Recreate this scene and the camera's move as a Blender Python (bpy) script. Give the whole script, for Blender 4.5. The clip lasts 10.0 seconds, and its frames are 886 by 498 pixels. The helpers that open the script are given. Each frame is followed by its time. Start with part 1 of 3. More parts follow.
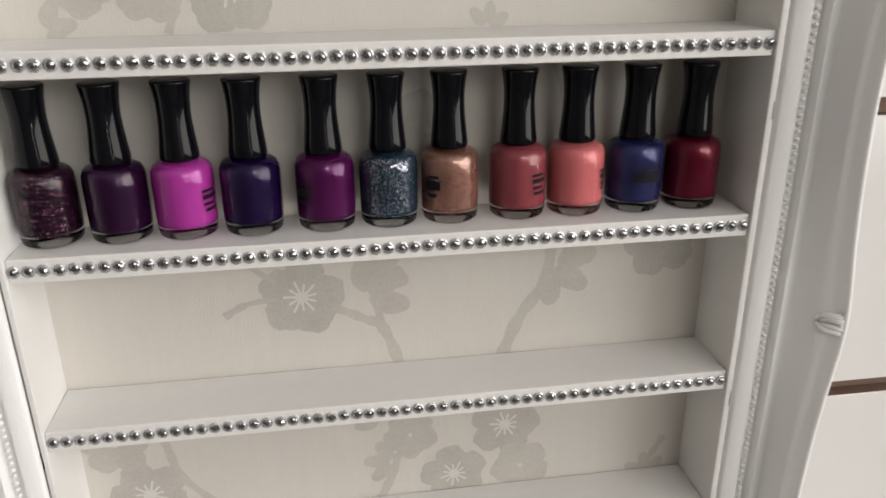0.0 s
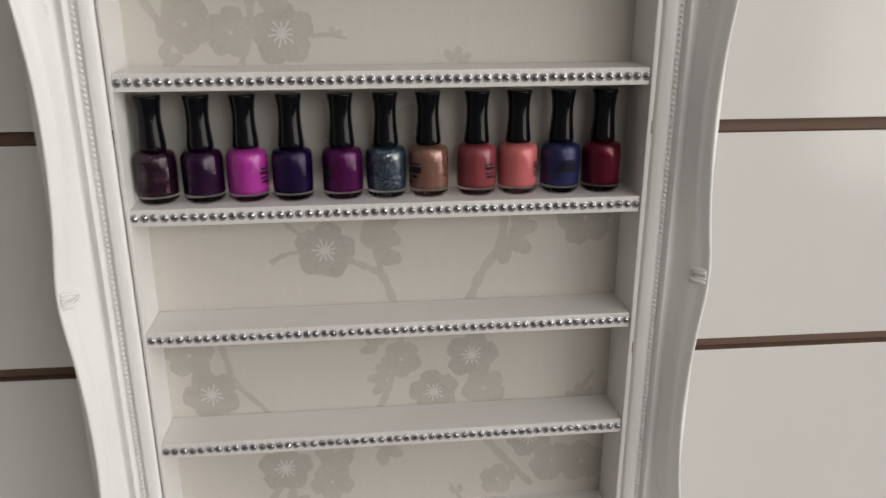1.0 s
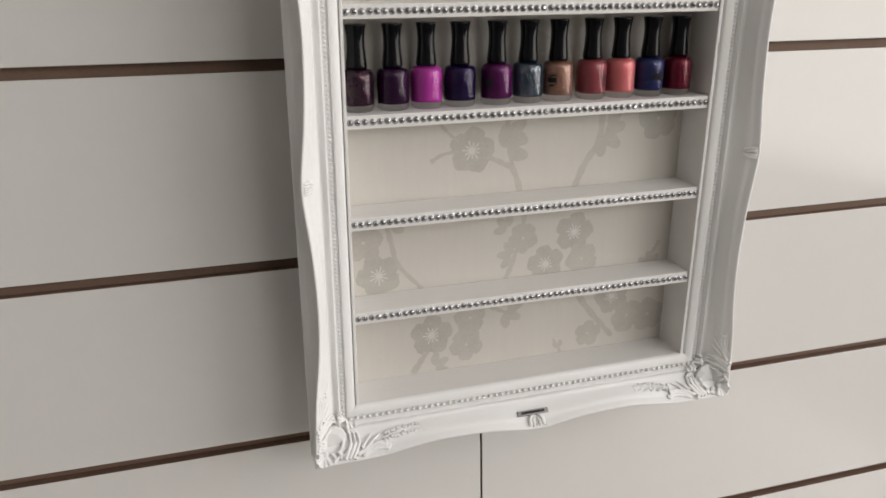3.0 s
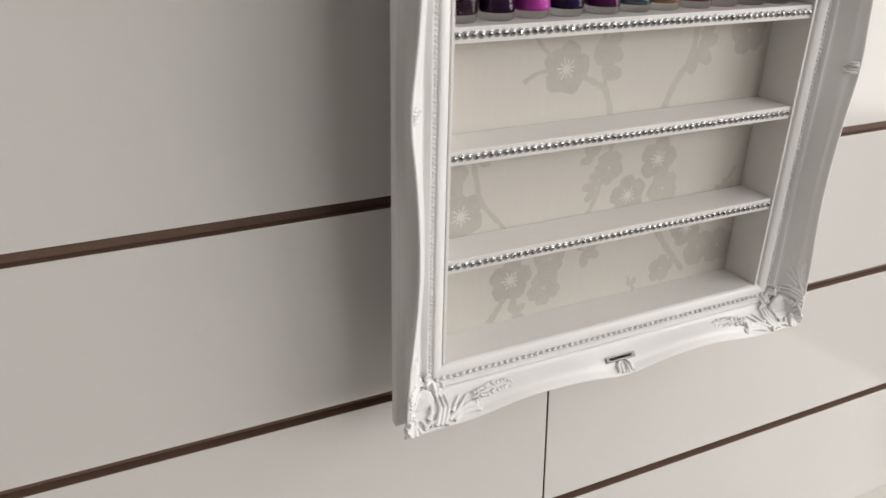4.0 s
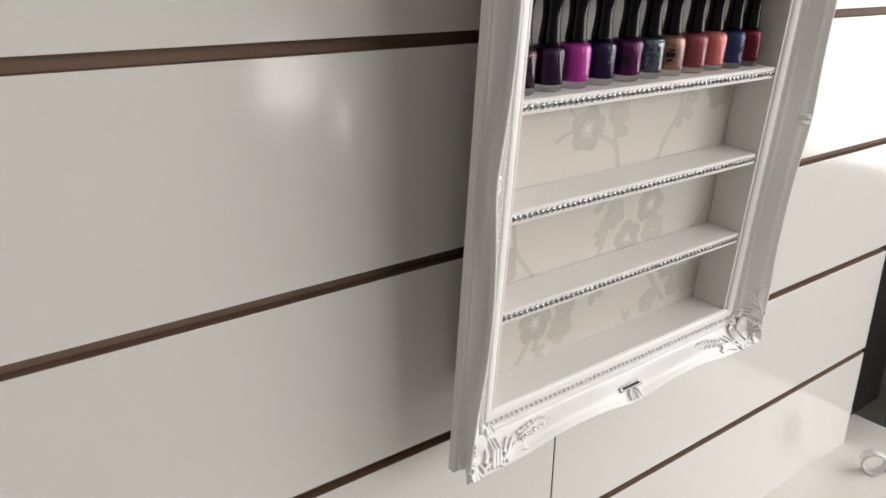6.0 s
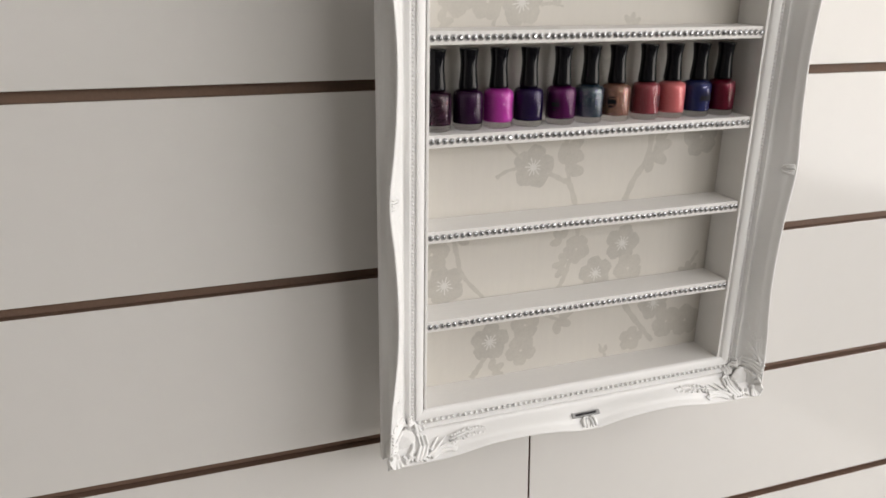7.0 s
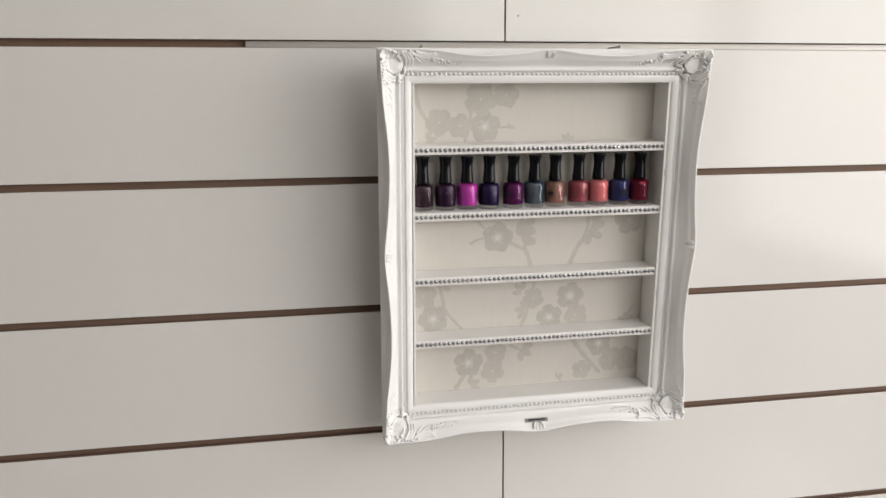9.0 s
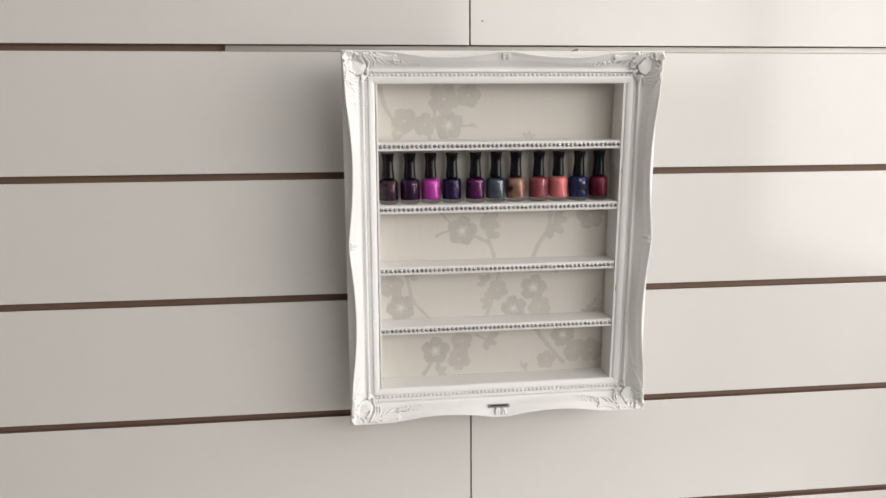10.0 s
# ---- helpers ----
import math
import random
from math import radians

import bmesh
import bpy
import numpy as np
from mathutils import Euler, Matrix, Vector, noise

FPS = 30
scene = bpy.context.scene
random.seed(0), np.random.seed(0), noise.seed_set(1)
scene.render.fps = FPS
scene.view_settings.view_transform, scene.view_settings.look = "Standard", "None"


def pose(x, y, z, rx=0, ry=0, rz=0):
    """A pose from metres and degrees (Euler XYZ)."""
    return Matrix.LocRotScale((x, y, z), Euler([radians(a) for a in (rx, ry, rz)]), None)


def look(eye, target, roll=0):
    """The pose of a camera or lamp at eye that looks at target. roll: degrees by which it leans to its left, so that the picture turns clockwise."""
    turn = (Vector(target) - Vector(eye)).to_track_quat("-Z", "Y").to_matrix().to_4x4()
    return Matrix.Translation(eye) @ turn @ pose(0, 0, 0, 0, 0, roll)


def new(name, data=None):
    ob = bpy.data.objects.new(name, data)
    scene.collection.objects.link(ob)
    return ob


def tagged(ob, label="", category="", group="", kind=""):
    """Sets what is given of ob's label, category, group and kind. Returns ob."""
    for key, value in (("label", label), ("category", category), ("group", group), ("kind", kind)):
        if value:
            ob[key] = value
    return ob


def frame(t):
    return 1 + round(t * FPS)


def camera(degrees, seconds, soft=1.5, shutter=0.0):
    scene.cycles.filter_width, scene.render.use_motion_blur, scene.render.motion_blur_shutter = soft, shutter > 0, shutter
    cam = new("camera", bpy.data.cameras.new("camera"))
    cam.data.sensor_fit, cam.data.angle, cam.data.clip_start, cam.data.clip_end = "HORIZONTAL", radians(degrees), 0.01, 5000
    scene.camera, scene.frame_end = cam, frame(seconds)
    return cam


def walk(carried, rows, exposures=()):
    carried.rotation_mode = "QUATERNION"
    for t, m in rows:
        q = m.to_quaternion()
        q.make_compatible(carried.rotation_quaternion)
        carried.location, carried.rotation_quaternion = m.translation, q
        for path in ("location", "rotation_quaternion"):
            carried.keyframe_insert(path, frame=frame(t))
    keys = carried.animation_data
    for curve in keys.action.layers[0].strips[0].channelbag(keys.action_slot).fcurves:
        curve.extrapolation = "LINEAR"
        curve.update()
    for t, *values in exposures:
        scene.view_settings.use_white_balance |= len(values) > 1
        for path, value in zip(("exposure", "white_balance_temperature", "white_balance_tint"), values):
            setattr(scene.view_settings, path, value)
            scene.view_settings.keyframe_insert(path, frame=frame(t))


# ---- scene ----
cam = camera(58.32, 10.0, shutter=0.3)
# seconds, eye (m), turn (degrees)
ROWS = [
    (0, -0.0334, -0.4604, 1.6235, 71.71, 0.97, -8.40),
    (0.5, -0.0360, -0.5444, 1.6339, 72.98, 0.94, -8.84),
    (1, -0.0190, -0.6551, 1.6263, 74.68, 0.37, -5.63),
    (1.5, -0.0047, -0.7426, 1.6244, 75.20, 0.17, -3.06),
    (2, -0.0519, -0.7923, 1.6095, 75.45, 0.37, -4.70),
    (2.2, -0.1084, -0.8190, 1.6052, 75.36, 0.59, -7.09),
    (3.3, -0.3615, -0.7509, 1.5808, 71.98, 1.17, -19.38),
    (3.5, -0.3845, -0.7003, 1.5737, 70.71, 1.14, -20.67),
    (4, -0.4620, -0.6266, 1.5712, 68.11, 0.38, -25.67),
    (4.5, -0.5836, -0.5489, 1.5997, 67.34, -0.12, -34.09),
    (4.8, -0.6354, -0.5202, 1.6160, 68.38, -0.86, -38.19),
    (5, -0.6460, -0.5055, 1.6187, 69.08, -1.08, -39.92),
    (5.2, -0.6487, -0.5079, 1.6223, 69.37, -1.10, -40.50),
    (5.5, -0.6520, -0.5085, 1.6201, 69.53, -1.36, -41.00),
    (5.7, -0.6559, -0.5143, 1.6167, 69.53, -1.27, -40.56),
    (6.8, -0.4739, -0.7438, 1.6124, 72.24, 0.62, -22.95),
    (7, -0.4306, -0.7961, 1.6113, 73.79, 0.48, -19.66),
    (7.5, -0.3900, -0.9198, 1.6225, 76.81, 0.96, -15.04),
    (8, -0.3980, -1.0518, 1.6257, 77.58, 0.62, -13.74),
    (8.5, -0.3986, -1.1392, 1.6436, 78.77, 0.50, -12.64),
    (9, -0.3542, -1.2036, 1.6502, 80.08, 0.51, -10.43),
    (9.5, -0.2905, -1.2531, 1.6417, 80.43, 0.30, -7.96),
    (10, -0.2424, -1.2938, 1.6240, 81.21, 0.45, -7.13),
]
EXPOSURES = [(0.0, -0.18), (0.5, -0.48), (1.0, -0.54), (1.5, -0.40), (2.0, -0.42), (3.5, -0.27), (4.5, -0.15), (5.5, -0.03), (7.0, -0.13), (8.0, -0.14), (10.0, -0.08)]
walk(cam, [(t, pose(x, y, z, rx, ry, rz)) for t, x, y, z, rx, ry, rz in ROWS], EXPOSURES)

# ---- light ----
world = bpy.data.worlds.new("daylight")
scene.world = world
world.use_nodes = True
wn = world.node_tree
sky = wn.nodes.new("ShaderNodeTexSky")
sky.sky_type = "NISHITA"
sky.sun_disc = False
sky.sun_elevation = radians(38)
sky.sun_rotation = radians(120)
wn.links.new(sky.outputs[0], wn.nodes["Background"].inputs[0])
wn.nodes["Background"].inputs[1].default_value = 0.1


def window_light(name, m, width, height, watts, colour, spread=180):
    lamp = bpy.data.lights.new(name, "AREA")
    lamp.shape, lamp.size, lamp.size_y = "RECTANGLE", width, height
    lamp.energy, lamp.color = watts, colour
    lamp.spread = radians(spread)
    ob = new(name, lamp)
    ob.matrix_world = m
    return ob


window_light("shop_window_light", look((1.4, -3.72, 2.6), (1.4, 0.0, 2.6)), 1.9, 1.3, 37, (1.0, 0.94, 0.865))
window_light("window_light", look((2.38, -1.95, 2.0), (0.0, -1.95, 2.0)), 2.9, 2.2, 95, (1.0, 0.965, 0.935))
# unseen narrow-beam stand-ins, added only to put two glints on the slat wall
window_light("glint_lamp", look((1.53, -3.74, 0.91), (-0.4, 0.0, 1.5)), 0.10, 0.44, 0.017, (1.0, 0.98, 0.95), 11)
window_light("glint_lamp", look((2.09, -3.74, 0.58), (-0.32, 0.0, 1.45)), 0.10, 0.26, 0.019, (1.0, 0.98, 0.95), 11)


# ---- materials ----
def lin(r, g, b):
    return tuple((c / 12.92 if c <= 0.04045 else ((c + 0.055) / 1.055) ** 2.4) for c in (r / 255, g / 255, b / 255)) + (1.0,)


def material(name, colour, rough=0.5, metal=0.0, vary=0.06, scale=30.0, bump=0.0, bump_scale=200.0, coat=0.0, spec=0.5, streak=None):
    """Painted or plain surface: colour varies at two scales, with fine relief."""
    mat = bpy.data.materials.new(name)
    mat.use_nodes = True
    nt = mat.node_tree
    b = nt.nodes["Principled BSDF"]
    b.inputs["Roughness"].default_value = rough
    b.inputs["Metallic"].default_value = metal
    b.inputs["Coat Weight"].default_value = coat
    b.inputs["Coat Roughness"].default_value = 0.04
    b.inputs["Specular IOR Level"].default_value = spec
    tc = nt.nodes.new("ShaderNodeTexCoord")
    mp = nt.nodes.new("ShaderNodeMapping")
    if streak:
        mp.inputs["Scale"].default_value = streak
    nt.links.new(tc.outputs["Object"], mp.inputs["Vector"])
    n1 = nt.nodes.new("ShaderNodeTexNoise")
    n1.inputs["Scale"].default_value, n1.inputs["Detail"].default_value = scale, 3
    n2 = nt.nodes.new("ShaderNodeTexNoise")
    n2.inputs["Scale"].default_value, n2.inputs["Detail"].default_value = scale * 9, 4
    add = nt.nodes.new("ShaderNodeMath")
    add.operation = "ADD"
    for n in (n1, n2):
        nt.links.new(mp.outputs[0], n.inputs["Vector"])
    nt.links.new(n1.outputs["Fac"], add.inputs[0])
    nt.links.new(n2.outputs["Fac"], add.inputs[1])
    ramp = nt.nodes.new("ShaderNodeMapRange")
    ramp.inputs["From Min"].default_value, ramp.inputs["From Max"].default_value = 0.6, 1.4
    ramp.inputs["To Min"].default_value, ramp.inputs["To Max"].default_value = 1 - vary, 1 + vary
    nt.links.new(add.outputs[0], ramp.inputs["Value"])
    mul = nt.nodes.new("ShaderNodeMix")
    mul.data_type, mul.blend_type = "RGBA", "MULTIPLY"
    mul.inputs["Factor"].default_value = 1.0
    mul.inputs["A"].default_value = colour if len(colour) == 4 else (*colour, 1)
    nt.links.new(ramp.outputs[0], mul.inputs["B"])
    nt.links.new(mul.outputs["Result"], b.inputs["Base Color"])
    rr = nt.nodes.new("ShaderNodeMapRange")
    rr.inputs["From Min"].default_value, rr.inputs["From Max"].default_value = 0.3, 0.7
    rr.inputs["To Min"].default_value, rr.inputs["To Max"].default_value = max(0.02, rough * 0.85), min(1, rough * 1.18)
    nt.links.new(n1.outputs["Fac"], rr.inputs["Value"])
    nt.links.new(rr.outputs[0], b.inputs["Roughness"])
    if bump:
        n3 = nt.nodes.new("ShaderNodeTexNoise")
        n3.inputs["Scale"].default_value, n3.inputs["Detail"].default_value = bump_scale, 2
        nt.links.new(mp.outputs[0], n3.inputs["Vector"])
        bp = nt.nodes.new("ShaderNodeBump")
        bp.inputs["Strength"].default_value = 1.0
        bp.inputs["Distance"].default_value = bump
        nt.links.new(n3.outputs["Fac"], bp.inputs["Height"])
        nt.links.new(bp.outputs[0], b.inputs["Normal"])
    return mat


def polish_material(name, colour, glitter=None, shimmer=0.0):
    """Nail lacquer; glitter: colour of flakes; shimmer: metallic share."""
    mat = material(name, colour, 0.22, shimmer, 0.10, 60, spec=0.3)
    nt = mat.node_tree
    b = nt.nodes["Principled BSDF"]
    if glitter:
        b.inputs["Roughness"].default_value = 0.42
        tc = nt.nodes.new("ShaderNodeTexCoord")
        v = nt.nodes.new("ShaderNodeTexVoronoi")
        v.inputs["Scale"].default_value = glitter[2]
        nt.links.new(tc.outputs["Object"], v.inputs["Vector"])
        sep = nt.nodes.new("ShaderNodeSeparateColor")
        nt.links.new(v.outputs["Color"], sep.inputs[0])
        gt = nt.nodes.new("ShaderNodeMath")
        gt.operation, gt.inputs[1].default_value = "GREATER_THAN", glitter[1]
        nt.links.new(sep.outputs[0], gt.inputs[0])
        mix = nt.nodes.new("ShaderNodeMix")
        mix.data_type = "RGBA"
        src = b.inputs["Base Color"].links[0].from_socket
        nt.links.new(gt.outputs[0], mix.inputs["Factor"])
        nt.links.new(src, mix.inputs["A"])
        hue = nt.nodes.new("ShaderNodeMix")
        hue.data_type = "RGBA"
        hue.inputs["Factor"].default_value = 0.35
        hue.inputs["A"].default_value = glitter[0]
        nt.links.new(v.outputs["Color"], hue.inputs["B"])
        nt.links.new(hue.outputs["Result"], mix.inputs["B"])
        nt.links.new(mix.outputs["Result"], b.inputs["Base Color"])
        nt.links.new(gt.outputs[0], b.inputs["Metallic"])
        nm = nt.nodes.new("ShaderNodeBump")
        nm.inputs["Distance"].default_value = 0.0004
        nt.links.new(sep.outputs[1], nm.inputs["Height"])
        nt.links.new(nm.outputs[0], b.inputs["Normal"])
    return mat


LAMINATE = material("white_laminate", (0.70, 0.685, 0.665), 0.035, vary=0.012, scale=4, bump=0.000055, bump_scale=700, spec=0.34)
FIBRE = material("brown_fibreboard", lin(122, 98, 83), 0.7, vary=0.12, scale=40, bump=0.0002, bump_scale=900)
PAINT = material("white_frame_paint", (0.84, 0.836, 0.83), 0.38, vary=0.008, scale=25, bump=0.00012, bump_scale=420)
BOXPAINT = material("white_shelf_paint", (0.76, 0.748, 0.732), 0.45, vary=0.03, scale=14, bump=0.0001, bump_scale=300, streak=(1, 4, 4))
PAPER = material("cream_wallpaper", (0.615, 0.587, 0.54), 0.6, vary=0.03, scale=18, bump=0.00012, bump_scale=380, streak=(9, 1, 0.8))
PRINT = material("silver_print", (0.515, 0.49, 0.446), 0.5, 0.08, vary=0.09, scale=55, bump=0.00008, bump_scale=900)
PRINT_DARK = material("silver_grey_print", (0.49, 0.468, 0.428), 0.47, 0.12, vary=0.11, scale=70, bump=0.0001, bump_scale=1200)
STAMEN = material("pearl_print", (0.66, 0.645, 0.615), 0.4, 0.1, vary=0.06, scale=80)
GEM = material("silvered_crystal", (0.31, 0.315, 0.325), 0.04, 1.0, vary=0.05, scale=200)
GEMRING = material("clear_gem_setting", (0.52, 0.515, 0.51), 0.2, 0.4, vary=0.08, scale=200)
ALU = material("satin_aluminium", (0.40, 0.38, 0.355), 0.45, 0.5, vary=0.05, scale=20, streak=(0.2, 8, 8))
CAP = material("black_cap_plastic", (0.0035, 0.0035, 0.005), 0.10, vary=0.1, scale=40, spec=0.22)
TIN = material("engraved_pewter", (0.36, 0.36, 0.36), 0.45, 0.8, vary=0.12, scale=300)
INK = material("black_print", (0.008, 0.007, 0.010), 0.6, vary=0.1, scale=100, spec=0.15)
WALLPAINT = material("grey_wall_paint", (0.31, 0.297, 0.28), 0.8, vary=0.03, scale=6, bump=0.0004, bump_scale=120)
DARKPAINT = material("dark_grey_wall_paint", (0.045, 0.042, 0.04), 0.7, vary=0.08, scale=6, bump=0.0004, bump_scale=120)
FLOORMAT = material("grey_floor_vinyl", (0.20, 0.185, 0.17), 0.4, vary=0.08, scale=8, bump=0.0002, bump_scale=90)
CEILMAT = material("white_ceiling_paint", (0.75, 0.74, 0.72), 0.85, vary=0.02, scale=5, bump=0.0003, bump_scale=140)
TABLETOP = material("white_table_laminate", (0.74, 0.72, 0.68), 0.22, vary=0.03, scale=7, bump=0.00004, bump_scale=300)
TAPEMAT = material("white_plastic_band", (0.80, 0.79, 0.79), 0.25, vary=0.03, scale=60)
WOODGOLD = material("gilded_brown_wood", lin(120, 92, 58), 0.35, 0.2, vary=0.18, scale=25, streak=(6, 6, 1), bump=0.0003, bump_scale=200)
GREYBOARD = material("grey_board", lin(120, 118, 115), 0.5, vary=0.06, scale=12)
WHITEBOARD = material("white_board", (0.72, 0.70, 0.66), 0.45, vary=0.03, scale=12)

glass = bpy.data.materials.new("clear_glass")
glass.use_nodes = True
gb = glass.node_tree.nodes["Principled BSDF"]
gb.inputs["Transmission Weight"].default_value = 1.0
gb.inputs["Roughness"].default_value = 0.015
gb.inputs["IOR"].default_value = 1.34
gb.inputs["Base Color"].default_value = (0.90, 0.90, 0.91, 1)


# ---- mesh helpers ----
def part(name, bm, mat, parent=None, label="", smooth=False, m=None):
    me = bpy.data.meshes.new(name)
    bmesh.ops.recalc_face_normals(bm, faces=bm.faces[:])
    bm.to_mesh(me)
    bm.free()
    for mm in (mat if isinstance(mat, (list, tuple)) else [mat]):
        me.materials.append(mm)
    if smooth:
        for p in me.polygons:
            p.use_smooth = True
    ob = new(name, me)
    if parent:
        ob.parent = parent
    if m is not None:
        ob.matrix_basis = m
    if label:
        tagged(ob, label)
    return ob


def slab(x0, x1, y0, y1, z0, z1, bevel=0.0, segments=2, bm=None):
    bm = bm or bmesh.new()
    got = bmesh.ops.create_cube(bm, size=1, matrix=Matrix.Translation(((x0 + x1) / 2, (y0 + y1) / 2, (z0 + z1) / 2)) @ Matrix.Diagonal((x1 - x0, y1 - y0, z1 - z0, 1)))
    if bevel:
        edges = list({e for v in got["verts"] for e in v.link_edges})
        bmesh.ops.bevel(bm, geom=edges, offset=bevel, segments=segments, affect="EDGES", profile=0.5)
    return bm


def lathe(profile, seg=40, bm=None):
    """Solid of revolution round z from (radius, z) pairs, closed at both ends."""
    bm = bm or bmesh.new()
    rings = []
    for r, z in profile:
        if r < 1e-6:
            rings.append([bm.verts.new((0, 0, z))])
        else:
            rings.append([bm.verts.new((r * math.cos(2 * math.pi * i / seg), r * math.sin(2 * math.pi * i / seg), z)) for i in range(seg)])
    for a, b in zip(rings, rings[1:]):
        for i in range(seg):
            j = (i + 1) % seg
            if len(a) == 1 and len(b) == 1:
                continue
            if len(a) == 1:
                bm.faces.new((a[0], b[j], b[i]))
            elif len(b) == 1:
                bm.faces.new((a[i], a[j], b[0]))
            else:
                bm.faces.new((a[i], a[j], b[j], b[i]))
    return bm


def tube(bm, pts, radii, seg=8, flat=1.0):
    """Round-ended tube through pts in the local x, z plane with y as height; flat squashes it in y."""
    pts = [Vector(p) for p in pts]
    rings = []
    n = len(pts)
    for i, p in enumerate(pts):
        d = (pts[min(i + 1, n - 1)] - pts[max(i - 1, 0)])
        d = d.normalized() if d.length > 1e-9 else Vector((1, 0, 0))
        side = d.cross(Vector((0, 1, 0)))
        side = side.normalized() if side.length > 1e-6 else Vector((0, 0, 1))
        up = side.cross(d).normalized()
        r = radii[i] if isinstance(radii, (list, tuple)) else radii
        rings.append([bm.verts.new(p + side * (r * math.cos(2 * math.pi * k / seg)) + up * (flat * r * math.sin(2 * math.pi * k / seg))) for k in range(seg)])
    for a, b in zip(rings, rings[1:]):
        for k in range(seg):
            j = (k + 1) % seg
            bm.faces.new((a[k], a[j], b[j], b[k]))
    bm.faces.new(rings[0][::-1])
    bm.faces.new(rings[-1])


def blob(bm, c, rx, ry, rz, turn=0.0, u=10, v=6):
    """Ellipsoid at c with half-axes rx, ry, rz, turned about y."""
    bmesh.ops.create_uvsphere(bm, u_segments=u, v_segments=v, radius=1, matrix=Matrix.Translation(c) @ Matrix.Rotation(turn, 4, "Y") @ Matrix.Diagonal((rx, ry, rz, 1)))


# ---- room ----
WALL_END = 0.771
JOINT = -0.036
GROOVE_TOP = 1.7467
PITCH = 0.2
GROOVE = 0.0112
TABLE = 0.75


def structure(name, bm, mat, label, category="wall", smooth=False):
    return tagged(part(name, bm, mat, smooth=smooth), label, category, kind="structure")


structure("floor", slab(-2.4, 2.5, -3.7, 0.9, -0.1, 0.0), FLOORMAT, "grey vinyl shop floor", "floor")
structure("ceiling", slab(-2.4, 2.5, -3.7, 0.9, 3.4, 3.5), CEILMAT, "white painted ceiling", "ceiling")
structure("wall_west", slab(-2.5, -2.4, -3.7, 0.9, 0.0, 3.4), WALLPAINT, "grey painted side wall")
# the two small low openings are added, unseen holes for the glint lamps
bm = bmesh.new()
for x0, x1, z0, z1 in ((-2.4, 0.42, 0, 3.4), (0.42, 1.40, 0, 1.92), (0.42, 2.4, 3.27, 3.4), (1.40, 1.64, 0, 0.68), (1.40, 1.64, 1.18, 1.92), (1.64, 1.97, 0, 1.92), (1.97, 2.27, 0, 0.41), (1.97, 2.27, 0.91, 1.92), (2.27, 2.5, 0, 1.92), (2.37, 2.5, 1.92, 3.4)):
    slab(x0, x1, -3.8, -3.7, z0, z1, bm=bm)
structure("wall_south", bm, WALLPAINT, "grey painted wall with a wide shop window and two small lamp openings")
bm = bmesh.new()
for y0, y1, z0, z1 in ((-3.7, -3.42, 0, 3.4), (-3.42, -0.48, 0, 0.88), (-3.42, -0.48, 3.12, 3.4), (-0.48, 0.9, 0, 3.4)):
    slab(2.4, 2.5, y0, y1, z0, z1, bm=bm)
structure("wall_east", bm, WALLPAINT, "grey painted wall with a wide window opening")
structure("wall_recess", slab(WALL_END - 0.1, 2.4, 0.55, 0.65, 0.0, 3.4), DARKPAINT, "dark grey painted recess wall behind the white slat wall")

backing = structure("wall_north", slab(-2.4, WALL_END - 0.001, 0.0125, 0.03, 0.0, 3.4), FIBRE, "white laminated slat wall with brown fibreboard grooves")
structure("wall_north_return", slab(-2.4, WALL_END - 0.02, 0.031, 0.16, 0.0, 3.4), DARKPAINT, "dark carcass behind the slat wall")


def board(x0, x1, z0, z1):
    bm = slab(x0, x1, 0.0, 0.012, z0, z1, 0.0007, 2)
    for f in bm.faces:
        c = f.calc_center_median()
        f.material_index = 1 if c.y > 0.0015 else 0
    return bm


rows = [(GROOVE_TOP + GROOVE / 2 + k * PITCH, GROOVE_TOP - GROOVE / 2 + (k + 1) * PITCH) for k in range(8)]
rows += [(GROOVE_TOP + GROOVE / 2 - (k + 1) * PITCH, GROOVE_TOP - GROOVE / 2 - k * PITCH) for k in range(4)]
rows.append((TABLE - 0.05, GROOVE_TOP - GROOVE / 2 - 4 * PITCH))
for z0, z1 in rows:
    part("panel", board(-2.4, JOINT - 0.0011, z0, z1), [LAMINATE, FIBRE], backing)
    part("panel", board(JOINT + 0.0011, WALL_END, z0, z1), [LAMINATE, FIBRE], backing)

# metal insert in the groove that carries the rack
bm = bmesh.new()
slab(-0.42, WALL_END, 0.001, 0.0122, GROOVE_TOP - 0.0054, GROOVE_TOP + 0.0018, 0.0006, bm=bm)
slab(-0.42, WALL_END, 0.006, 0.0122, GROOVE_TOP + 0.0012, GROOVE_TOP + 0.0042, 0.0004, bm=bm)
part("rail_insert", bm, ALU, backing, "satin aluminium insert strip in the groove")
part("screw_hole", lathe([(0, 0), (0.0012, 0), (0.0016, 0.0006), (0, 0.0008)], 10), GREYBOARD, backing, m=pose(-0.0158, -0.0001, 1.79, 90))


